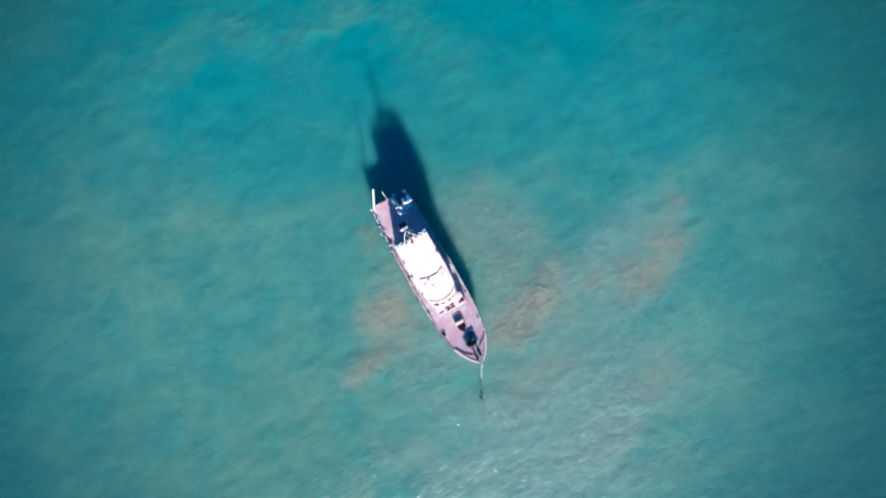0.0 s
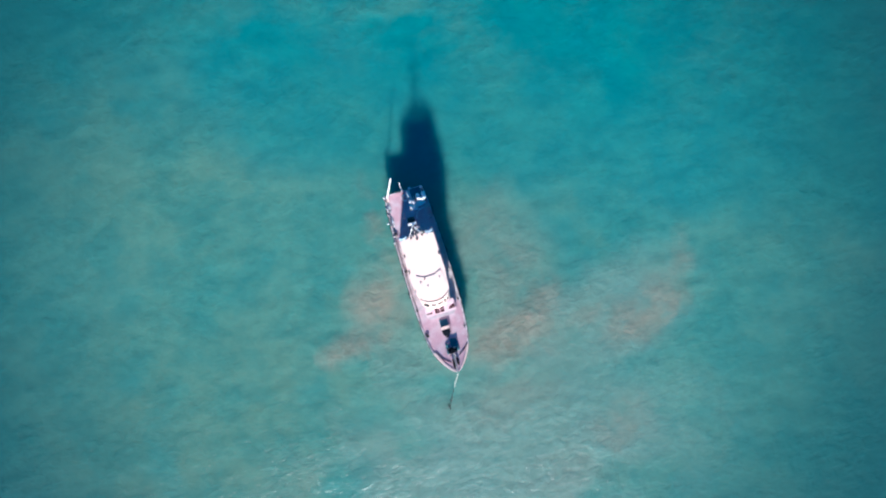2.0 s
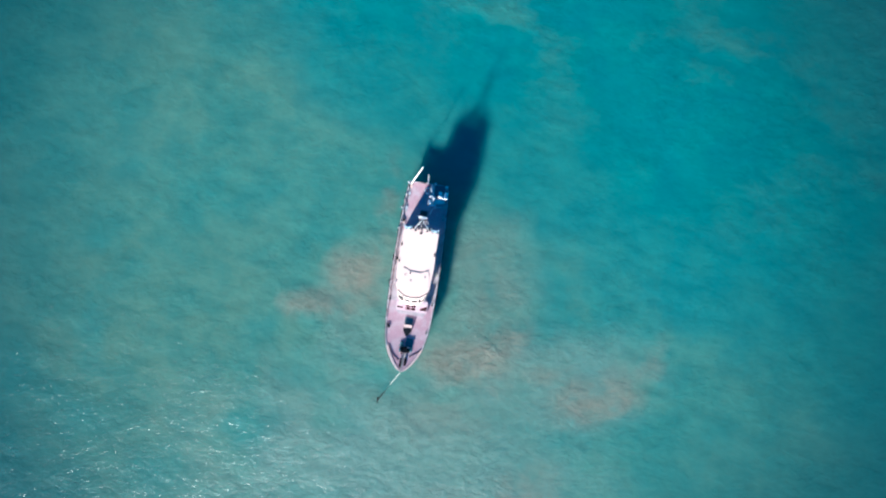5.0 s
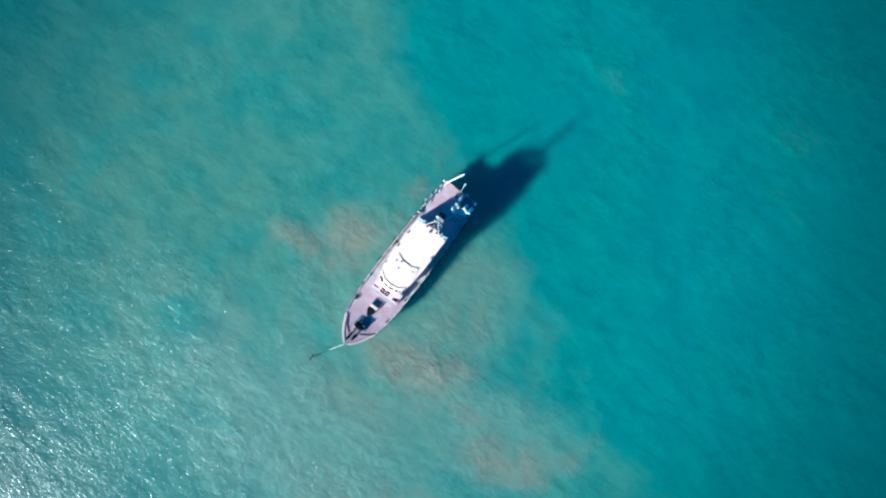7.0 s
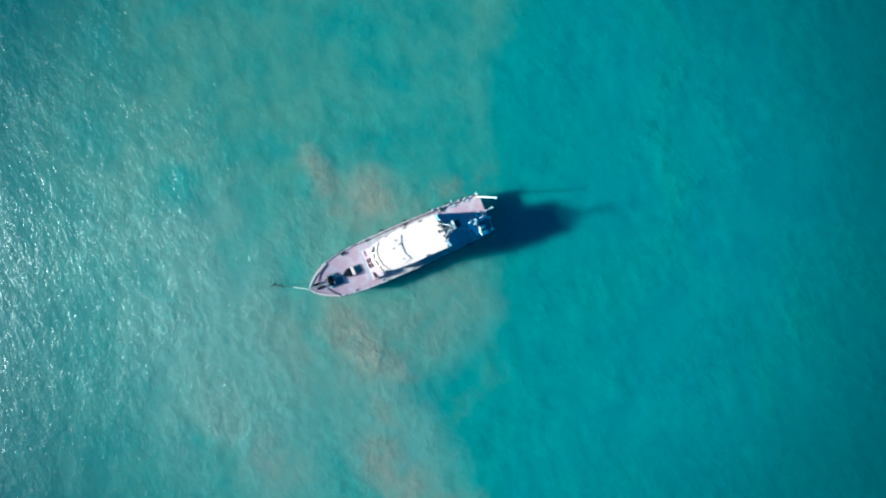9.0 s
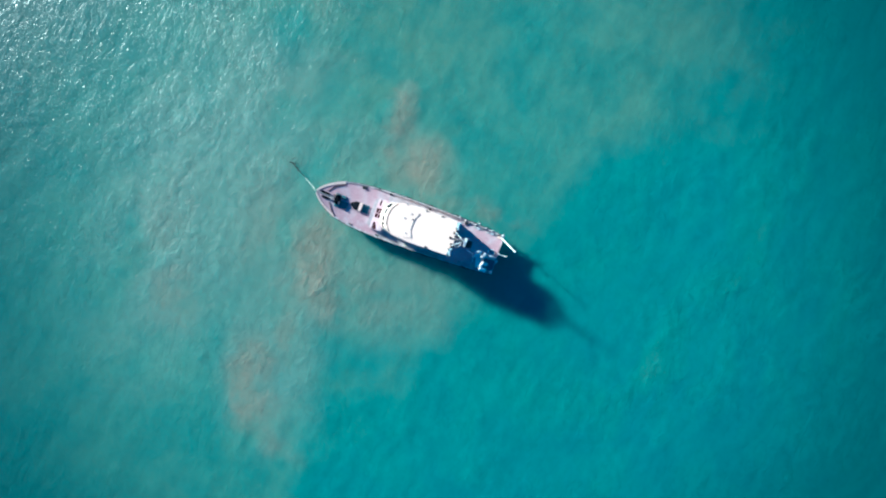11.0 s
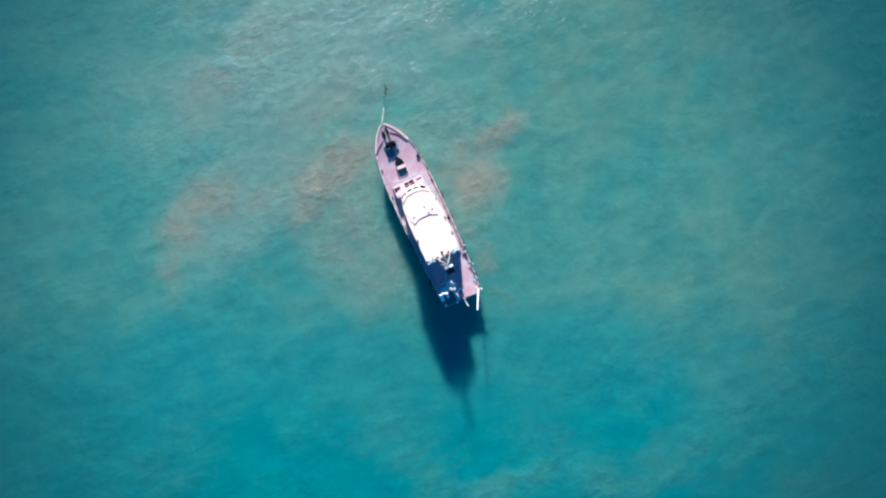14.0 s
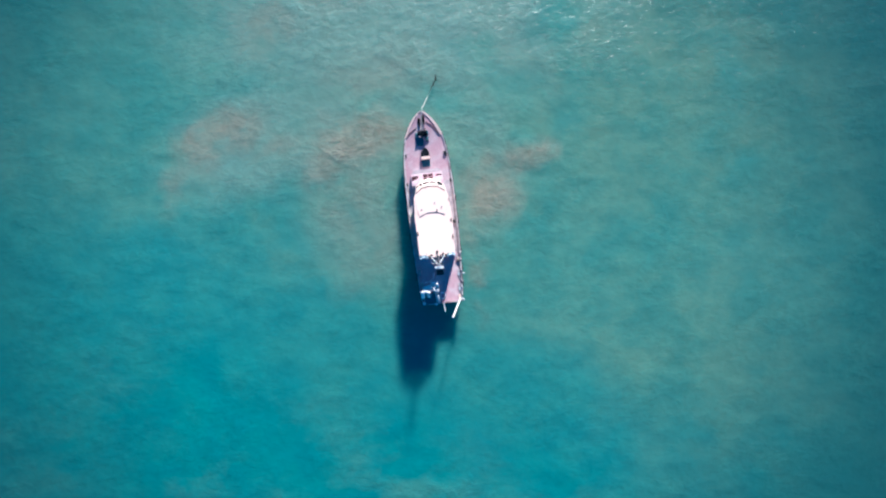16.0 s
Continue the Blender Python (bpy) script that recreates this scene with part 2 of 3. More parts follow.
def box(x0, x1, y0, y1, z0, z1, bevel=0.02, bm=None, turn=0.0):
    bm = bm or bmesh.new()
    m = Matrix.Translation(((x0 + x1) / 2, (y0 + y1) / 2, (z0 + z1) / 2)) @ Matrix.Rotation(radians(turn), 4, "Z") @ Matrix.Diagonal((abs(x1 - x0), abs(y1 - y0), abs(z1 - z0), 1))
    made = bmesh.ops.create_cube(bm, size=1.0, matrix=m)["verts"]
    if bevel:
        edges = list({e for v in made for e in v.link_edges})
        bmesh.ops.bevel(bm, geom=edges, offset=bevel, segments=2, affect="EDGES")
    return bm


def tube(points, r, bm=None, sides=8, r_end=None):
    """A round bar through the points."""
    bm = bm or bmesh.new()
    pts = [Vector(p) for p in points]
    rings = []
    for i, p in enumerate(pts):
        d = (pts[min(i + 1, len(pts) - 1)] - pts[max(i - 1, 0)]).normalized()
        q = d.to_track_quat("Z", "Y").to_matrix()
        rad = r if r_end is None else r + (r_end - r) * i / (len(pts) - 1)
        rings.append([bm.verts.new(p + q @ Vector((math.cos(a) * rad, math.sin(a) * rad, 0))) for a in [2 * math.pi * k / sides for k in range(sides)]])
    for a, b in zip(rings, rings[1:]):
        for k in range(sides):
            bm.faces.new((a[k], a[(k + 1) % sides], b[(k + 1) % sides], b[k]))
    bm.faces.new(rings[0][::-1]), bm.faces.new(rings[-1])
    return bm


def prism(outline, z0, z1, bm=None, bevel=0.0):
    """A plate or block on an outline; z0 and z1 are numbers or functions of (x, y)."""
    bm = bm or bmesh.new()
    low = [bm.verts.new((x, y, z0(x, y) if callable(z0) else z0)) for x, y in outline]
    top = [bm.verts.new((x, y, z1(x, y) if callable(z1) else z1)) for x, y in outline]
    k = len(outline)
    faces = [bm.faces.new(low[::-1]), bm.faces.new(top)]
    faces += [bm.faces.new((low[i], low[(i + 1) % k], top[(i + 1) % k], top[i])) for i in range(k)]
    if bevel:
        bmesh.ops.bevel(bm, geom=list(faces[1].edges), offset=bevel, segments=2, affect="EDGES")
    return bm


def panel(corners, thick):
    """A thin plate on four corners, given anticlockwise from outside."""
    bm = bmesh.new()
    c = [Vector(p) for p in corners]
    nrm = (c[1] - c[0]).cross(c[-1] - c[0]).normalized() * thick
    a, b = [bm.verts.new(p) for p in c], [bm.verts.new(p + nrm) for p in c]
    bm.faces.new(a[::-1]), bm.faces.new(b)
    for i in range(len(c)):
        bm.faces.new((a[i], a[(i + 1) % len(c)], b[(i + 1) % len(c)], b[i]))
    return bm


def lumpy(bm, points, r, seed, sides=9, flat=0.75):
    """A slack roll of cloth through the points: a round bar with uneven girth."""
    pts = [Vector(p) for p in points]
    line = [a.lerp(b, k / 6) for a, b in zip(pts, pts[1:]) for k in range(6)] + [pts[-1]]
    rings = []
    for i, p in enumerate(line):
        d = (line[min(i + 1, len(line) - 1)] - line[max(i - 1, 0)]).normalized()
        across = Vector((d.y, -d.x, 0)).normalized()
        ring = []
        for k in range(sides):
            a = 2 * math.pi * k / sides
            girth = r * (1 + 0.45 * noise.noise(Vector((p.x * 2.3 + math.cos(a), p.y * 2.3 + math.sin(a), seed)))) * (0.6 if i in (0, len(line) - 1) else 1)
            ring.append(bm.verts.new(p + across * math.cos(a) * girth + Vector((0, 0, flat)) * math.sin(a) * girth))
        rings.append(ring)
    for a, b in zip(rings, rings[1:]):
        for k in range(sides):
            bm.faces.new((a[k], a[(k + 1) % sides], b[(k + 1) % sides], b[k]))
    bm.faces.new(rings[0][::-1]), bm.faces.new(rings[-1])
    return bm


VESSEL = pose(-0.08, 0, 0, 0, 0, 0.3)


def thing(name, label, category, x=0, y=0, z=0, rz=0, group=""):
    """An Empty for a thing aboard, placed in the vessel's own axes."""
    ob = new(name)
    ob.matrix_world = VESSEL @ pose(x, y, z, 0, 0, rz)
    return tagged(ob, label, category, group)


# ---- the sea ----
def sea():
    """One sheet to the horizon, with wind waves that run towards the stern."""
    rng = np.random.default_rng(7)
    inner = np.linspace(-66, 66, 400)
    outer = np.array([74, 90, 120, 190, 360, 800, 1800, 4200.0])
    axis = np.concatenate([-outer[::-1], inner, outer])
    x, y = np.meshgrid(axis - 1.3, axis - 3.8)
    z = np.zeros_like(x)
    count = 56
    for k in range(count):
        length = 1.25 * (5.5 / 1.25) ** rng.random()
        turn = rng.normal(0, 0.5)
        num = 2 * math.pi / length
        slope = 0.030 * math.sqrt(2 / count)
        z += slope / num * np.sin(num * (math.sin(turn) * x - math.cos(turn) * y) + rng.random() * 6.283)
    gust = 0.75 + 0.25 * np.sin(0.11 * x + 1.0) * np.sin(0.09 * y + 0.06 * x)
    z *= gust * np.clip((70 - np.hypot(x + 1.3, y + 3.8)) / 8, 0, 1)
    side = len(axis)
    verts = np.stack([x, y, z], -1).reshape(-1, 3)
    i = np.arange(side * side).reshape(side, side)
    quads = np.stack([i[:-1, :-1], i[:-1, 1:], i[1:, 1:], i[1:, :-1]], -1).reshape(-1, 4)
    me = bpy.data.meshes.new("water")
    me.from_pydata(verts.tolist(), [], quads.tolist())
    me.polygons.foreach_set("use_smooth", [True] * len(me.polygons))
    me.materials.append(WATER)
    return tagged(new("water", me), "rippled turquoise shallow sea with clouds of brown silt", "water", kind="structure")


sea()

# ---- the vessel ----
HALF = [(-11.0, 2.30), (-9.5, 2.46), (-6.0, 2.66), (-3.0, 2.74), (0.0, 2.76), (3.0, 2.72), (5.0, 2.62), (7.0, 2.42), (8.3, 2.12), (9.3, 1.66), (10.0, 1.20), (10.5, 0.78), (10.85, 0.40), (11.0, 0.10)]


def half(y):
    return float(np.interp(y, [p[0] for p in HALF], [p[1] for p in HALF]))


def deck_z(y):
    return float(np.interp(y, [-11, -5.5, -5.0, 3.0, 7.0, 8.0, 11.0], [1.72, 1.66, 1.75, 1.98, 2.27, 2.38, 2.81]))


def rail_z(y):
    return float(np.interp(y, [-11, -6.0, -4.5, 5.0, 8.0, 11.0], [1.98, 1.92, 2.0, 2.16, 2.40, 2.84]))


STATIONS = [-11 + 0.5 * i for i in range(38)] + [8.0, 8.4, 8.8, 9.2, 9.6, 10.0, 10.3, 10.6, 10.8, 10.92, 11.0]
vessel = thing("motor_vessel", "weathered white motor vessel with faded pink decks, at anchor", "boat")


def hull():
    """Outer skin, cap and inner skin of the bulwark, lofted over the stations."""
    bm = bmesh.new()
    rows = []
    for y in STATIONS:
        h, top, dk = half(y), rail_z(y), deck_z(y)
        inner = max(h - 0.09, 0.02)
        row = []
        for side in (1, -1):
            prof = [(h * 0.45, -1.1), (h * 0.86, -0.2), (h * 0.92, 0.5), (h * 0.97, 1.3), (h, top), (inner, top), (inner, dk - 0.1)]
            row.append([bm.verts.new((side * a, -11 + (y + 11) * (1 - 0.055 * (1 - max(b, -1) / 2.9) * (y > 0)), b)) for a, b in prof])
        rows.append(row)
    for a, b in zip(rows, rows[1:]):
        for s in (0, 1):
            for k in range(6):
                bm.faces.new((a[s][k], b[s][k], b[s][k + 1], a[s][k + 1]))
        bm.faces.new((a[0][0], a[1][0], b[1][0], b[0][0]))
    for row in (rows[0], rows[-1]):
        for k in range(4):
            bm.faces.new((row[0][k], row[0][k + 1], row[1][k + 1], row[1][k]))
        bm.faces.new((row[0][4], row[0][5], row[1][5], row[1][4]))
        bm.faces.new((row[0][5], row[0][6], row[1][6], row[1][5]))
    return part("hull", bm, HULL, vessel)


hull()


def deck_plate(name, y0, y1, material, drop=0.0, label=""):
    bm = bmesh.new()
    ys = [y0] + [y for y in STATIONS if y0 + 0.05 < y < y1 - 0.05] + [y1]
    edge = [(max(half(y) - 0.10, 0.03), y) for y in ys]
    lines = [[bm.verts.new((f * w, y, deck_z(y) - drop + 0.03 * (1 - f * f))) for f in (-1, -0.5, 0, 0.5, 1)] for w, y in edge]
    for a, b in zip(lines, lines[1:]):
        for k in range(4):
            bm.faces.new((a[k], a[k + 1], b[k + 1], b[k]))
    return part(name, bm, material, vessel, label)


deck_plate("foredeck", 3.0, 10.95, DECK)
deck_plate("side_deck", -5.4, 3.0, PALE)
deck_plate("aft_deck", -10.95, -5.4, DECK)


def ribbon(side, y0, y1, w0, w1, z0, z1):
    """A strip that follows the hull's edge: w0 to w1 inside the edge, z0 to z1 over the rail."""
    bm = bmesh.new()
    ys = [y0] + [y for y in STATIONS if y0 + 0.05 < y < y1 - 0.05] + [y1]
    rows = []
    for y in ys:
        h, r = half(y), rail_z(y)
        a, b = max(h - w0, 0.02), max(h - w1, 0.01)
        rows.append([bm.verts.new((side * u, y, r + v)) for u, v in ((a, z0), (a, z1), (b, z1), (b, z0))])
    for p, q in zip(rows, rows[1:]):
        for k in range(4):
            bm.faces.new((p[k], p[(k + 1) % 4], q[(k + 1) % 4], q[k]))
    bm.faces.new(rows[0]), bm.faces.new(rows[-1][::-1])
    return bm


for side in (1, -1):
    part("cap_rail", ribbon(side, -10.95, 8.2, -0.02, 0.12, 0.004, 0.05), CAP, vessel)
    part("bow_cap", ribbon(side, 8.2, 10.97, -0.02, 0.30 if side > 0 else 0.22, 0.004, 0.05), WHITE, vessel)
    part("rub_rail", ribbon(side, -10.95, 10.9, -0.10, 0.0, -0.42, -0.30), RUBBER, vessel)
part("stern_rail", box(-2.3, 2.3, -11.06, -10.92, 1.96, 2.03), CAP, vessel)


def roof_z(x, y):
    return 5.66 - 0.068 * (y + 5.4)


def deckhouse():
    """Long house from the aft deck to the wheelhouse front, with overhanging roofs."""
    walls = [(1.66, -5.6), (1.85, -1.0), (1.84, 1.2), (1.55, 2.35), (0.85, 2.95), (0.0, 3.12), (-0.85, 2.95), (-1.55, 2.35), (-1.84, 1.2), (-1.9, -1.0), (-1.84, -5.6)]
    low = [(2.14, -5.65), (2.1, -1.0)] + walls[2:-2] + [(-2.0, -1.0), (-2.0, -5.65)]
    bm = bmesh.new()
    rings = [[bm.verts.new((x, y, z)) for x, y in line] for line, z in ((low, 1.6), (walls, 4.4))]
    for i in range(len(walls)):
        j = (i + 1) % len(walls)
        bm.faces.new((rings[0][i], rings[0][j], rings[1][j], rings[1][i]))
    bm.faces.new(rings[0][::-1]), bm.faces.new(rings[1])
    house = part("deckhouse", bm, WHITE, vessel)
    top = [(1.72, -5.6), (1.85, -1.0), (1.76, 1.0), (1.42, 1.95), (0.75, 2.24), (0.0, 2.36), (-0.75, 2.24), (-1.42, 1.95), (-1.76, 1.0), (-1.88, -1.0), (-1.82, -5.6)]
    # raked upper front, ring by ring
    bm = bmesh.new()
    base = [(1.2, -5.6), (1.68, -5.1)] + walls[1:-1] + [(-1.82, -5.1), (-1.34, -5.6)]
    crown = [(1.2, -5.6), (1.72, -5.1)] + top[1:-1] + [(-1.82, -5.1), (-1.34, -5.6)]
    low = [bm.verts.new((x, y, 4.4)) for x, y in base]
    high = [bm.verts.new((x, y, roof_z(x, y) + 0.02)) for x, y in crown]
    for i in range(len(base)):
        j = (i + 1) % len(base)
        bm.faces.new((low[i], low[j], high[j], high[i]))
    part("wheelhouse", bm, WHITE, vessel)
    # raked windscreen panes
    for i in range(3, 7):
        a, b = Vector((*walls[i], 4.4)), Vector((*walls[i + 1], 4.4))
        c, d = Vector((*top[i + 1], roof_z(*top[i + 1]))), Vector((*top[i], roof_z(*top[i])))
        mid = [a.lerp(b, 0.08), a.lerp(b, 0.92), d.lerp(c, 0.92), d.lerp(c, 0.08)]
        f0, f1 = (0.22, 0.82) if i in (3, 6) else (0.46, 0.78)
        lo, ro = mid[0].lerp(mid[3], f0), mid[1].lerp(mid[2], f0)
        hi, rh = mid[0].lerp(mid[3], f1), mid[1].lerp(mid[2], f1)
        part("windscreen_pane", panel([lo, ro, rh, hi], 0.03), GLASS, house, "dark windscreen glass")
    # side windows
    for side in (1, -1):
        for y in (-4.3, -3.1, -1.9, -0.4, 0.6):
            x = np.interp(y, [-5.2, -1.0, 1.2], [1.86, 1.95, 1.84])
            part("window", box(side * (x - 0.02), side * (x + 0.02), y - 0.36, y + 0.36, 3.4, 4.1, 0.0), GLASS, house)
    roof = [(1.96, -5.30), (2.08, -1.0), (1.90, 1.0), (1.52, 1.84), (0.86, 2.26), (0.0, 2.38), (-0.86, 2.26), (-1.52, 1.84), (-1.86, 1.0), (-2.0, -1.0), (-1.98, -5.30), (-1.02, -5.34), (-0.95, -5.62), (0.92, -5.62), (1.0, -5.34)]
    part("roof", prism(roof, roof_z, lambda x, y: roof_z(x, y) + 0.17, bevel=0.04), WHITE, vessel, "white painted roof, bleached by the sun")
    # raised wheelhouse top with a stepped after edge
    plate = [(1.35, -1.10), (0.95, -0.92), (0.5, -0.70), (-0.65, -0.68), (-1.1, -0.90), (-1.45, -1.05), (-1.66, -0.4), (-1.70, 0.8), (-1.42, 1.55), (-0.8, 1.95), (0.0, 2.06), (0.8, 1.95), (1.42, 1.55), (1.68, 0.8), (1.62, -0.4)]
    part("wheelhouse_top", prism(plate, lambda x, y: roof_z(x, y) + 0.174, lambda x, y: roof_z(x, y) + 0.235, bevel=0.02), WHITE, vessel)
    # dark gutter along the front of the raised top
    front = [(1.6, 1.5), (0.86, 2.04), (0.0, 2.16), (-0.86, 2.04), (-1.6, 1.5)]
    part("gutter", tube([(x, y, roof_z(x, y) + 0.18) for x, y in front], 0.045), STEEL, vessel)
    # batten along the step of the roof
    step = [(1.30, -1.12), (0.95, -0.96), (0.5, -0.74), (-0.65, -0.72), (-1.1, -0.94), (-1.48, -1.09)]
    for p, q, thick in zip(step, step[1:], (0.03, 0.035, 0.05, 0.03, 0.045)):
        part("batten", tube([(*p, roof_z(*p) + 0.2), (*q, roof_z(*q) + 0.2)], thick), GREY, vessel)
    return house


deckhouse()


def trunk():
    """Low trunk before the wheelhouse, with three raked skylights."""
    base = [(1.68, 2.2), (1.72, 3.9), (1.2, 4.38), (-1.55, 4.38), (-1.98, 3.9), (-1.92, 2.2)]
    body = part("trunk_cabin", prism(base, 1.9, 2.62, bevel=0.05), PALE, vessel)
    # wedge that carries the skylights
    bm = bmesh.new()
    prof = [(3.95, 2.62), (3.0, 2.86), (2.6, 2.86), (2.6, 2.62)]
    left, right = [[bm.verts.new((x, y, z)) for y, z in prof] for x in (1.6, -1.94)]
    for i in range(4):
        bm.faces.new((left[i], left[(i + 1) % 4], right[(i + 1) % 4], right[i]))
    bm.faces.new(left), bm.faces.new(right[::-1])
    part("skylight_coaming", bm, DECK, vessel)

    def pane(x0, x1, f0, f1, g0=None, g1=None):
        g0, g1 = f0 if g0 is None else g0, f1 if g1 is None else g1

        def at(x, f):
            return Vector((x, 3.95 - 0.95 * f, 2.62 + 0.24 * f + 0.004))
        part("skylight_pane", panel([at(x0, f0), at(x0, f1), at(x1, g1), at(x1, g0)], 0.02), SMOKED, body, "dark red-brown skylight glass")

    for x0, x1 in ((0.52, -0.03), (-0.09, -0.6)):
        pane(x0, x1, 0.12, 0.46), pane(x0, x1, 0.51, 0.88)
    pane(1.52, 0.84, 0.26, 0.46)
    pane(-1.15, -1.9, 0.22, 0.5, 0.25, 0.86)


trunk()


def hatch():
    """Pointed companion hatch with a dark slope and a white ridge."""
    bm = bmesh.new()
    z = deck_z(6) + 0.02
    a = [(0.04, 6.95, z), (0.42, 6.4, z), (0.42, 5.87, z), (-0.54, 5.87, z), (-0.54, 6.4, z), (-0.16, 6.95, z)]
    b = [(0.02, 6.88, z + 0.14), (0.4, 6.32, z + 0.36), (0.4, 5.89, z + 0.44), (-0.52, 5.89, z + 0.44), (-0.52, 6.32, z + 0.36), (-0.14, 6.88, z + 0.14)]
    lo, hi = [bm.verts.new(p) for p in a], [bm.verts.new(p) for p in b]
    for i in range(6):
        bm.faces.new((lo[i], lo[(i + 1) % 6], hi[(i + 1) % 6], hi[i]))
    bm.faces.new(hi), bm.faces.new(lo[::-1])
    h = part("deck_hatch", bm, BLACK, vessel, "pointed dark deck hatch")
    part("cover_board", box(-0.55, 0.38, 4.72, 5.515, z - 0.03, z + 0.12, 0.03), TARP, h, "dark teal sliding cover")
    part("ridge", box(-0.56, 0.44, 5.52, 5.88, z, z + 0.46, 0.04), WHITE, h, "white painted ridge box")


hatch()


def windlass():
    z = deck_z(8.5)
    base = part("windlass", box(-0.66, 0.4, 8.1, 8.8, z, z + 0.14), STEEL, vessel, "dark steel anchor windlass")
    for x in (-0.5, 0.22):
        part("drum", tube([(x - 0.15, 8.5, z + 0.32), (x - 0.11, 8.5, z + 0.32), (x + 0.11, 8.5, z + 0.32), (x + 0.15, 8.5, z + 0.32)], 0.27, sides=14), BLACK, base)
    part("gearbox", box(-0.3, 0.04, 8.15, 8.78, z + 0.1, z + 0.5, 0.05), BLACK, base)
    part("brake_band", box(-0.66, -0.32, 8.1, 8.2, z + 0.1, z + 0.4, 0.02), WHITE, base)
    part("brake_band", box(0.06, 0.4, 8.74, 8.82, z + 0.1, z + 0.36, 0.02), WHITE, base)
    part("chain_heap", lumpy(bmesh.new(), [(-0.42, 9.0, z + 0.08), (-0.2, 9.12, z + 0.08)], 0.09, 4.0), ROPE, base, "pale heap of anchor chain")
    part("control_post", tube([(0.22, 8.9, z), (0.22, 8.9, z + 0.6)], 0.09), STEEL, base)
    part("chain_pipe", tube([(-0.12, 8.8, z + 0.06), (-0.02, 10.5, deck_z(10.5) + 0.1), (0.03, 10.95, rail_z(11) + 0.06)], 0.045), ROPE, base, "pale anchor cable led over the bow")


windlass()


def anchor(x, y0, y1):
    """Stowed anchor: shank, crown and two flukes."""
    z = deck_z(y0) + 0.08
    bm = box(x - 0.07, x + 0.07, y0, y1, z, z + 0.16)
    box(x - 0.14, x + 0.14, y1 - 0.34, y1 - 0.14, z, z + 0.2, 0.03, bm)
    for s in (-1, 1):
        box(x + s * 0.09 - 0.05, x + s * 0.09 + 0.05, y1 - 0.85, y1 - 0.2, z + 0.02, z + 0.12, 0.02, bm)
    return part("bow_anchor", bm, BLACK, vessel, "dark stowed anchor")


anchor(0.16, 9.4, 10.55)
anchor(-0.36, 9.25, 10.3)

for pts in ([(1.80, 8.12), (1.16, 9.2), (0.42, 9.78)], [(-0.72, 9.22), (-1.55, 8.68), (-2.08, 8.14)]):
    bm = bmesh.new()
    for (xa, ya), (xb, yb) in zip(pts, pts[1:]):
        nx, ny = -(yb - ya), xb - xa
        k = 0.03 / math.hypot(nx, ny)
        quad = [(xa - nx * k, ya - ny * k), (xb - nx * k, yb - ny * k), (xb + nx * k, yb + ny * k), (xa + nx * k, ya + ny * k)]
        prism(quad, lambda x, y: deck_z(y) - 0.03, lambda x, y: deck_z(y) + 0.09, bm)
    part("breakwater", bm, RUST, vessel)


def bollard(x, y):
    z = deck_z(y)
    bm = box(x - 0.1, x + 0.1, y - 0.2, y + 0.2, z, z + 0.05)
    for d in (-0.11, 0.11):
        tube([(x, y + d, z), (x, y + d, z + 0.13), (x, y + d, z + 0.15)], 0.065, bm)
    part("bollard", bm, STEEL, vessel)


for x, y in ((2.25, 5.9), (-2.3, 6.2), (2.5, 2.9), (-2.5, 2.9), (2.3, -10.2), (-2.2, -10.3)):
    bollard(x, y)


def mast():
    """Tripod mast over the after edge of the roof, with a white crosshead and a tall pole."""
    foot = part("mast", tube([(0.0, -5.5, 5.82), (0.0, -6.4, 7.2), (0.0, -6.4, 9.6)], 0.10, r_end=0.05), STEEL, vessel, "dark tripod mast")
    for x in (0.78, -0.82):
        part("stay_leg", tube([(x, -5.5, 5.82), (0.03, -6.45, 8.0)], 0.03), BRIGHT, foot)
        part("stay_leg", tube([(x * 0.5, -5.7, 5.82), (0.0, -6.4, 8.6)], 0.018), STEEL, foot)
    part("crosshead", box(-0.46, 0.48, -6.9, -6.62, 7.2, 7.4, 0.04), BRIGHT, foot, "white crosshead platform")
    part("bracket", tube([(0.0, -6.4, 7.2), (0.0, -6.7, 7.25)], 0.05), WHITE, foot)
    part("spreader", tube([(0.42, -5.75, 6.35), (-0.42, -5.75, 6.35)], 0.035), STEEL, foot)
    part("spreader", tube([(0.42, -6.3, 8.35), (-0.42, -6.5, 8.35)], 0.05), STEEL, foot)
    part("masthead_lamp", tube([(0.0, -6.4, 9.4), (0.0, -6.4, 9.5), (0.0, -6.4, 9.68)], 0.1, sides=12), GREY, foot)
    ring = [(-0.36 + 0.42 * math.cos(a), -5.95 + 0.42 * math.sin(a), 6.75 + 0.2 * math.sin(a)) for a in [math.pi * (0.62 + 0.125 * k) for k in range(13)]]
    part("lamp_hoop", tube(ring, 0.032), WHITE, foot)
    part("lamp_box", box(0.24, 0.46, -5.95, -5.7, 6.4, 6.62, 0.03), STEEL, foot)
    part("lamp_box", box(-0.92, -0.72, -5.78, -5.58, 5.95, 6.15, 0.03), STEEL, foot)
    part("foot_block", box(-0.12, 0.12, -5.2, -4.95, 5.78, 5.95), STEEL, foot)


mast()
part("whip_aerial", tube([(-1.2, -5.15, 5.8), (-1.22, -5.25, 7.3)], 0.035, r_end=0.02), STEEL, vessel)
part("whip_aerial", tube([(0.7, -5.2, 5.8), (0.72, -5.28, 6.9)], 0.03, r_end=0.02), STEEL, vessel)


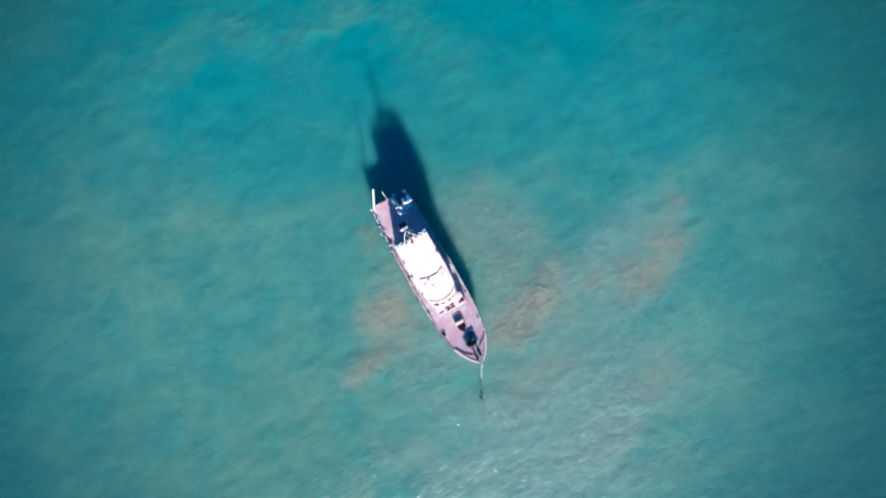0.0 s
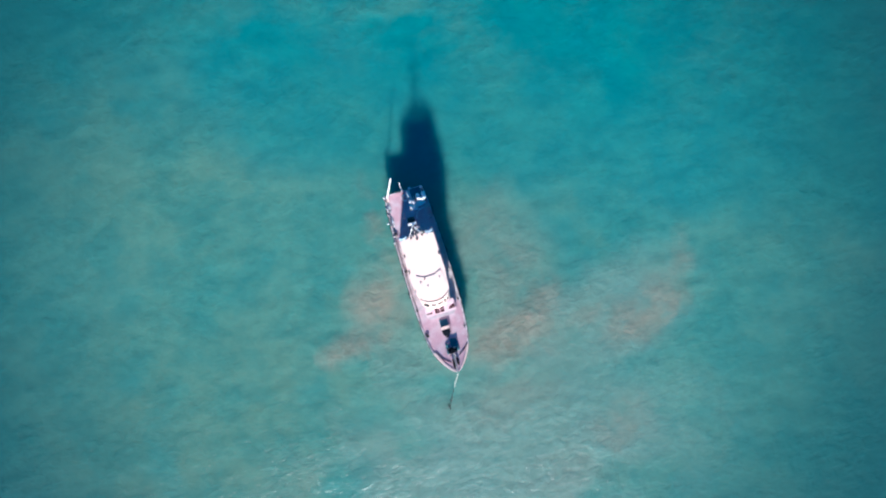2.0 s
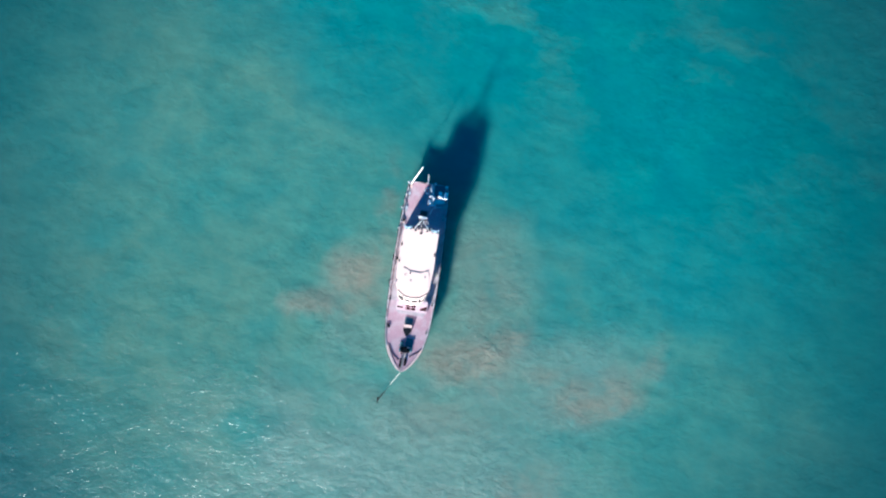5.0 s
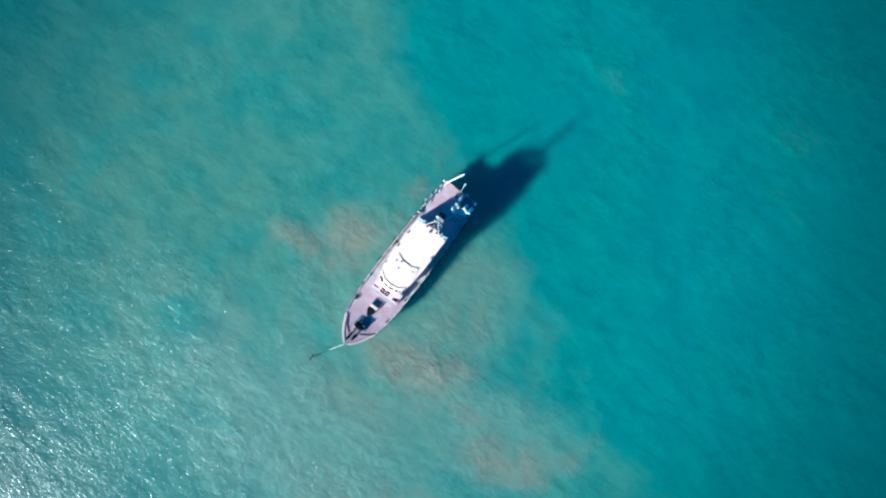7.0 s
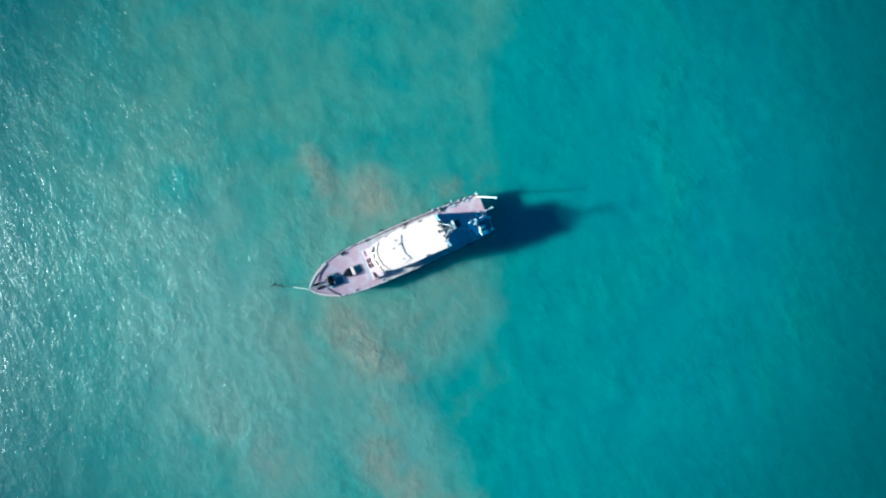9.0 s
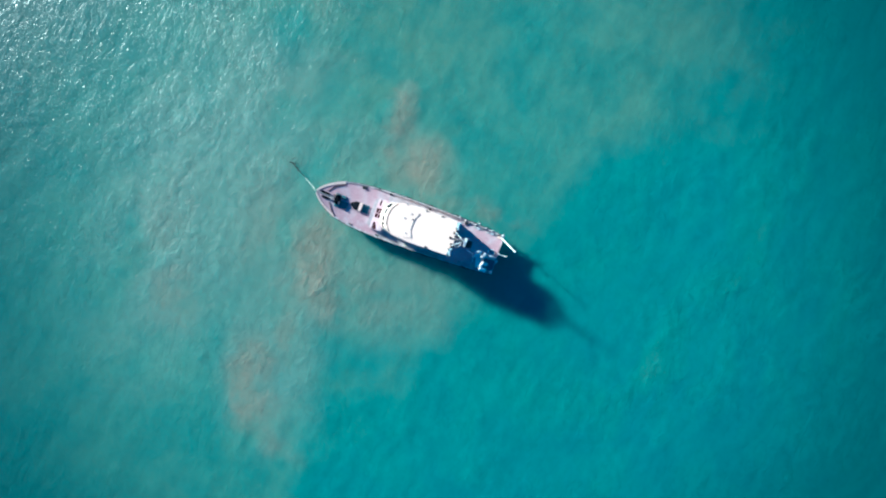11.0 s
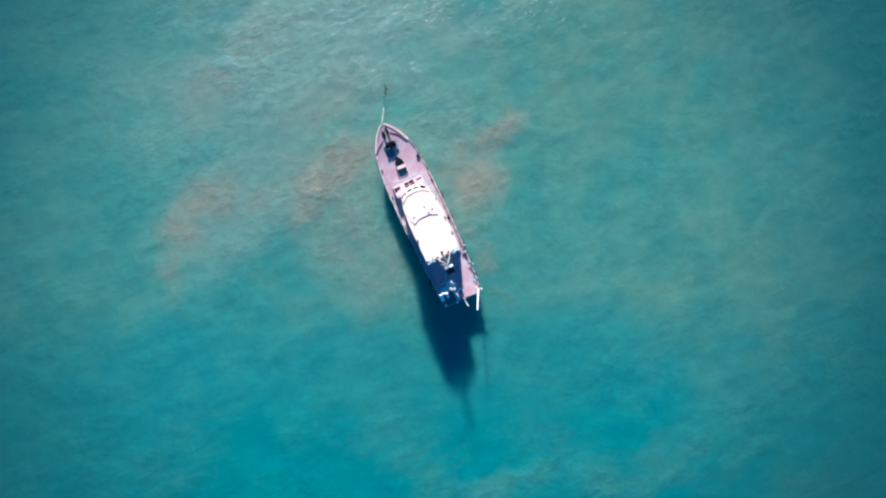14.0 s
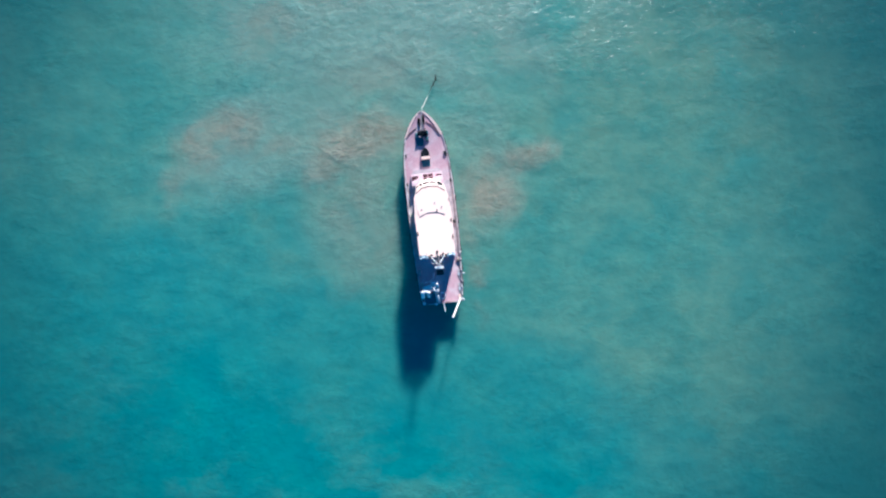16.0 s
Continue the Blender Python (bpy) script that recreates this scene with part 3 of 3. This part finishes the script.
def roof_fittings():
    for x, y, r in ((1.05, -0.25, 0.1), (-1.15, -0.28, 0.1), (0.36, 0.32, 0.09), (1.9, 0.55, 0.11), (-1.93, 0.2, 0.12)):
        z = roof_z(x, y) + (0.22 if abs(x) < 1.6 else 0.15)
        bm = tube([(x, y, z), (x, y, z + 0.07), (x, y, z + 0.1)], r * 0.8, sides=12)
        part("roof_vent", bm, GREY, vessel)
    for x, y, w in ((0.62, -5.35, 0.11), (-0.66, -5.38, 0.12), (0.88, -5.54, 0.1), (-0.93, -5.52, 0.09), (0.3, -5.52, 0.08)):
        z = roof_z(x, y) + 0.165
        part("deck_fitting", box(x - w, x + w, y - 0.09, y + 0.09, z, z + 0.12, 0.02), STEEL, vessel)
    for x, y in ((1.92, -1.75), (-1.86, -2.9), (1.9, -3.6)):
        z = roof_z(x, y) + 0.165
        part("roof_cleat", box(x - 0.06, x + 0.06, y - 0.2, y + 0.2, z, z + 0.1, 0.02), STEEL, vessel)
    horn = part("searchlight", tube([(0.5, -0.55, 5.5), (0.5, -0.55, 5.62)], 0.05), STEEL, vessel)
    part("lamp_head", tube([(0.5, -0.66, 5.62), (0.5, -0.55, 5.62), (0.5, -0.46, 5.62)], 0.05, r_end=0.07, sides=12), STEEL, horn)


roof_fittings()


def rails():
    """Stanchions and top rails along both side decks and round the stern."""
    for side in (1, -1):
        for i in range(8):
            y = -4.6 + i * 1.05
            x = side * (half(y) - 0.06)
            part("stanchion", tube([(x, y, rail_z(y)), (x, y, rail_z(y) + 0.62)], 0.028), HULL, vessel)
        ys = [-4.6 + i * 1.05 for i in range(8)]
        part("top_rail", tube([(side * (half(y) - 0.06), y, rail_z(y) + 0.62) for y in ys], 0.035), PALE, vessel)


rails()


def pole(name, a, b, r):
    return part(name, tube([a, b], r, r_end=r * 0.8), BRIGHT, vessel, "white pole that juts over the stern")


pole("stern_boom", (2.05, -10.75, 1.98), (0.9, -12.5, 4.8), 0.085)
pole("stern_post", (0.12, -10.98, 1.9), (0.18, -11.95, 3.0), 0.05)


def gantry():
    """Sloping pipe frame over the after deck, open to the stern, with cloth lashed along its bars."""
    def top(y):
        return 4.58 + 0.40 * (y + 9.2)
    g = part("stern_gantry", tube([(-2.12, -10.85, top(-10.85)), (-2.10, -9.2, top(-9.2)), (-0.52, -9.3, top(-9.3)), (-0.52, -10.95, top(-10.95))], 0.045, tube([(-0.52, -9.3, top(-9.3)), (-0.3, -8.4, top(-8.4))], 0.04)), STEEL, vessel, "dark pipe frame with cloth lashed along it")
    for x, y in ((-2.12, -10.8), (-2.10, -9.2), (-0.52, -9.3), (-0.52, -10.88)):
        part("post", tube([(x, y, deck_z(y)), (x, y, top(y))], 0.04), STEEL, g)
    part("cross_bar", tube([(-2.12, -10.1, top(-10.1)), (-0.52, -10.1, top(-10.1))], 0.025), STEEL, g)
    runs = (
        ([(-2.15, -9.25), (-2.08, -9.7), (-2.14, -10.1)], 0.20), ([(-2.05, -10.5), (-2.12, -10.85)], 0.17), ([(-1.95, -9.25), (-1.6, -9.45), (-1.2, -9.55)], 0.19),
        ([(-0.95, -9.15), (-0.6, -9.35), (-0.30, -9.4)], 0.24), ([(-0.46, -8.5), (-0.36, -8.95)], 0.16), ([(-0.6, -9.85), (-0.46, -10.3), (-0.55, -10.7)], 0.21),
        ([(-1.62, -9.75), (-1.3, -10.0)], 0.15), ([(-0.95, -10.85), (-0.6, -10.95)], 0.12))
    for k, (run, r) in enumerate(runs):
        part("lashed_cloth", lumpy(bmesh.new(), [(x, y, top(y) + 0.10) for x, y in run], r, 3.0 + 2.7 * k), (SHEET, CANVAS)[k % 2], g, "crumpled pale cloth", smooth=True)
    part("lashed_float", lumpy(bmesh.new(), [(-1.28, -9.42, top(-9.42) + 0.2), (-1.1, -9.5, top(-9.5) + 0.2)], 0.1, 9.0), RUST, g, "faded red float")


# ---- loose gear on the vessel ----
def roof_bundle(x, y, w, seed):
    t = thing("canvas_bundle", "pale blue canvas bundle lashed upright behind the roof's corner", "bundle", x, y, 4.4)
    bm = box(-w / 2, w / 2, -0.27, 0.25, 0, 1.60, 0.10)
    bmesh.ops.subdivide_edges(bm, edges=bm.edges, cuts=2, use_grid_fill=True)
    for v in bm.verts:
        v.co += 0.07 * noise.noise_vector(v.co * 2.6 + Vector((seed, 0, 0)))
    part("canvas", bm, BLUE, t)
    part("roll", lumpy(bmesh.new(), [(-w / 2, -0.1, 1.62), (0, 0.05, 1.64), (w / 2, -0.04, 1.62)], 0.09, seed), BLUE, t)
    for d in (-0.25, 0.2):
        part("strap", box(d - 0.03, d + 0.03, -0.3, 0.29, 0.0, 1.66, 0.02), STEEL, t)


gantry()
roof_bundle(1.46, -5.58, 0.84, 1.0)
roof_bundle(-1.50, -5.58, 0.86, 5.0)


def crumpled(name, label, x, y, z, rx, ry, high, seed, material=None):
    """A slack heap of cloth: a closed sheet with folds."""
    t = thing(name, label, "tarpaulin" if "tarp" in name else "net", x, y, z)
    bm = bmesh.new()
    nx, ny = 9, 16
    top, low = [], []
    for i in range(nx):
        for j in range(ny):
            u, v = 2 * i / (nx - 1) - 1, 2 * j / (ny - 1) - 1
            wob = noise.noise(Vector((u * 1.3 + seed, v * 2.1, 0.3)))
            px, py = rx * u * (1 + 0.45 * wob), ry / 2 * v * (1 + 0.15 * wob) 
            edge = max(0.0, 1 - max(abs(u), abs(v)) ** 4)
            fold = 0.5 + 0.5 * noise.noise(Vector((u * 2.4, v * 4.0, seed)))
            top.append(bm.verts.new((px, py, 0.03 + high * edge * fold)))
            low.append(bm.verts.new((px, py, 0.0)))
    for i in range(nx - 1):
        for j in range(ny - 1):
            a, b, c, d = i * ny + j, (i + 1) * ny + j, (i + 1) * ny + j + 1, i * ny + j + 1
            bm.faces.new((top[a], top[b], top[c], top[d])), bm.faces.new((low[d], low[c], low[b], low[a]))
    rim = [i * ny for i in range(nx)] + [(nx - 1) * ny + j for j in range(1, ny)] + [i * ny + ny - 1 for i in range(nx - 2, -1, -1)] + [j for j in range(ny - 2, 0, -1)]
    for a, b in zip(rim, rim[1:] + rim[:1]):
        bm.faces.new((low[a], low[b], top[b], top[a]))
    part("cloth", bm, material or (SHEET if "tarp" in name else NET), t, smooth=True)


def gear():
    zd = 1.69
    c = thing("gear_locker", "low locker under a dark teal tarpaulin", "locker", -1.34, -10.32, zd)
    part("body", box(-0.58, 0.58, -0.6, 0.6, 0, 0.5, 0.04), HULL, c)
    part("cover", box(-0.62, 0.62, -0.64, 0.64, 0.5, 0.57, 0.03), TARP, c)
    crumpled("pale_tarpaulin", "crumpled pale tarpaulin lying beside the locker", -0.66, -9.78, zd, 0.27, 1.3, 0.3, 3)
    crumpled("pale_tarpaulin", "crumpled pale tarpaulin heaped on the aft deck", -0.72, -8.92, zd, 0.42, 0.85, 0.32, 8)
    for x, y, rx, ry, k in ((-0.5, 7.62, 0.42, 0.95, 24), (-0.72, 8.3, 0.26, 0.8, 21), (0.36, 7.85, 0.2, 0.6, 22), (0.42, 8.55, 0.14, 0.5, 23)):
        crumpled("deck_tarpaulin", "crumpled dark teal tarpaulin beside the windlass", x, y, deck_z(y) + 0.03, rx, ry, 0.22, k, TARP)
    crumpled("net_heap", "small heap of pale netting on the aft deck", -2.24, -7.3, zd, 0.15, 0.7, 0.2, 5)
    k = thing("crate", "pale plastic crate standing on the aft deck", "crate", -1.62, -9.22, zd, 14)
    part("walls", box(-0.50, 0.50, -0.36, 0.36, 0, 0.42, 0.04), BRIGHT, k)
    part("lid", box(-0.52, 0.52, -0.38, 0.38, 0.42, 0.48, 0.03), BRIGHT, k)
    k = thing("fish_box", "small pale box standing on the aft deck", "box", -1.2, -9.1, zd, -12)
    part("walls", box(-0.26, 0.26, -0.3, 0.3, 0, 0.3, 0.03), CANVAS, k)
    part("lid", box(-0.27, 0.27, -0.31, 0.31, 0.3, 0.34, 0.02), BRIGHT, k)
    ring = thing("life_ring", "faded white life ring lying near the transom", "life ring", 0.08, -10.2, zd + 0.08)
    bm = bmesh.new()
    vs = [[bm.verts.new(((0.3 + 0.08 * math.cos(b)) * math.cos(a), (0.3 + 0.08 * math.cos(b)) * math.sin(a) * 1.15, 0.08 * math.sin(b))) for b in [6.2832 * j / 8 for j in range(8)]] for a in [6.2832 * i / 20 for i in range(20)]]
    for i in range(20):
        for j in range(8):
            bm.faces.new((vs[i][j], vs[(i + 1) % 20][j], vs[(i + 1) % 20][(j + 1) % 8], vs[i][(j + 1) % 8]))
    part("ring", bm, BRIGHT, ring, smooth=True)
    for k in range(4):
        part("band", box(0.2, 0.42, -0.05, 0.05, -0.085, 0.09, 0.03), RUST, ring).matrix_local = pose(0, 0, 0, 0, 0, 45 + 90 * k)
    s = thing("boat_hook", "pale boat hook lying on the aft deck", "boat hook", -0.7, -7.8, zd)
    part("shaft", tube([(0.11, 0.36, 0.06), (-0.12, -0.38, 0.06)], 0.05), BRIGHT, s)
    part("hook", tube([(-0.12, -0.38, 0.06), (-0.55, -0.62, 0.06), (-1.1, -0.72, 0.06)], 0.045), BRIGHT, s)
    w = thing("deck_winch", "dark steel winch below the mast", "winch", 0.1, -7.5, zd)
    part("bed", box(-0.4, 0.4, -0.3, 0.3, 0, 0.15), STEEL, w)
    part("drum", tube([(-0.3, 0, 0.36), (0.3, 0, 0.36)], 0.22, sides=14), STEEL, w)


gear()


def tyre(x, y, z):
    """Old tyre hung along the bulwark as a fender."""
    t = thing("tyre_fender", "old black tyre hung as a fender on the bulwark", "fender", x, y, z, 0, "fenders along the hull")
    bm = bmesh.new()
    sides, ring = 16, 8
    vs = [[bm.verts.new(((0.09 * math.cos(b)), (0.27 + 0.1 * math.sin(b)) * math.cos(a), (0.27 + 0.1 * math.sin(b)) * math.sin(a))) for b in [2 * math.pi * j / ring for j in range(ring)]] for a in [2 * math.pi * i / sides for i in range(sides)]]
    for i in range(sides):
        for j in range(ring):
            bm.faces.new((vs[i][j], vs[(i + 1) % sides][j], vs[(i + 1) % sides][(j + 1) % ring], vs[i][(j + 1) % ring]))
    part("tread", bm, RUBBER, t, smooth=True)


for y in (-9.0, -7.2, -5.2, -1.8, 1.0):
    tyre(half(y) + 0.1, y, rail_z(y) - 0.48)
for y in (-8.0, -3.0, 2.0):
    tyre(-half(y) - 0.1, y, rail_z(y) - 0.48)


def clutter():
    """Coils, boxes and floats stowed along the bulwark of the aft deck."""
    for i, (y, col, lab) in enumerate(((-10.5, WHITE, "white"), (-9.6, CANVAS, "pale grey"), (-7.95, CANVAS, "pale grey"), (-6.3, WHITE, "white"))):
        x = half(y) - 0.30
        t = thing("gear_box", f"small {lab} gear box stowed against the bulwark", "box", x, y, 1.68, 10 * (i % 3))
        part("walls", box(-0.15, 0.15, -0.2, 0.2, 0, 0.10, 0.02), col, t)
        part("lid", box(-0.16, 0.16, -0.21, 0.21, 0.10, 0.13, 0.01), col, t)
    for k, y in enumerate((-10.0, -9.15, -8.35, -7.55, -6.75, -5.9)):
        crumpled("net_heap", "small heap of pale netting stowed along the bulwark", half(y) - 0.28 - 0.06 * (k % 2), y, 1.69, 0.13, 0.45, 0.07, 11 + k)


clutter()


def float_line():
    """Small floats strung along the after starboard bulwark, dark and pale by turns."""
    pick = random.Random(9)
    for y in (-10.4, -9.5, -8.7, -7.5, -6.2):
        dark = pick.random() < 0.5
        t = thing("net_float", "small black net float strung on the rail" if dark else "small faded net float strung on the rail", "float", half(y) - 0.02 - 0.14 * pick.random(), y, rail_z(y) + 0.05, 90 * pick.random(), "floats on the rail")
        bm = tube([(0, -0.13, 0.065), (0, -0.09, 0.065), (0, 0.09, 0.065), (0, 0.13, 0.065)], 0.065, sides=10)
        for v in bm.verts:
            if abs(v.co.y) > 0.11:
                v.co.x *= 0.5
                v.co.z = 0.065 + (v.co.z - 0.065) * 0.5
        part("float", bm, RUBBER if dark else PALE, t, smooth=True)
        part("cord", tube([(0, -0.2, 0.065), (0, 0.2, 0.065)], 0.015), ROPE, t)


float_line()


def buoy(x, y, z, r):
    """Round fender buoy with its lashing eye."""
    t = thing("fender_buoy", "scuffed pale grey round fender buoy lashed to the rail", "buoy", x, y, z, 0, "buoys on the rail")
    bm = bmesh.new()
    bmesh.ops.create_uvsphere(bm, u_segments=14, v_segments=9, radius=r, matrix=Matrix.Diagonal((1, 1, 1.15, 1)))
    part("float", bm, HULL, t, smooth=True)
    part("eye", tube([(0, 0, r), (0, 0, r * 1.45)], r * 0.28), STEEL, t)


for x, y, r in ((2.36, -10.86, 0.16), (2.76, -7.84, 0.12), (2.74, -5.42, 0.1)):
    buoy(x, y, rail_z(y) + 0.06 + r, r)


def coil(x, y, z, r, material, label):
    """A rope coil: a few turns laid on one another."""
    t = thing("rope_coil", label, "rope", x, y, z, 0, "coils along the deck edge")
    turns = [((r - 0.05 * (k // 14 % 2)) * math.cos(k * 0.449), (r - 0.05 * (k // 14 % 2)) * 1.25 * math.sin(k * 0.449), 0.035 + 0.0025 * k) for k in range(46)]
    part("turns", tube(turns, 0.04, sides=6), material, t)


rng = random.Random(4)
for y in (6.1, -1.85, -6.35):
    coil(half(y) - 0.34 - 0.05 * rng.random(), y, deck_z(y) + 0.02, 0.11 + 0.04 * rng.random(), RUBBER, "dark wet rope coil laid along the bulwark")
for y in (-0.6, -8.6):
    coil(-half(y) + 0.32 + 0.05 * rng.random(), y, deck_z(y) + 0.02, 0.14 + 0.05 * rng.random(), ROPE, "pale rope coil laid along the bulwark")


def cable():
    """Anchor rope from the bow into the sea, its end dark with weed."""
    t = thing("anchor_rope", "pale anchor rope from the bow, weedy and dark at its end", "rope", 0, 0, 0)
    a, b = Vector((0.0, 11.05, 2.88)), Vector((2.3, 15.5, -0.05))
    pts = [a.lerp(b, s) - Vector((0, 0, 1.2 * s * (1 - s) * 1.2)) for s in [k / 14 for k in range(15)]]
    part("dry_rope", tube(pts[:7], 0.03), ROPE, t)
    for f, rad in ((10, 0.07), (11.4, 0.10), (13, 0.125), (14, 0.10)):
        p = pts[int(f)]
        lump = bmesh.new()
        bmesh.ops.create_icosphere(lump, subdivisions=2, radius=rad, matrix=Matrix.Translation((p.x + 0.1 * math.sin(3 * f), p.y, max(p.z, 0.0))) @ Matrix.Diagonal((0.7, 2.2, 0.5, 1)))
        for v in lump.verts:
            v.co += 0.04 * noise.noise_vector(v.co * 5)
        part("weed_clump", lump, WEED, t, "dark weed caught on the rope")
    part("wet_rope", tube(pts[6:], 0.026, r_end=0.055), WEED, t, "dark weedy wet rope")


cable()
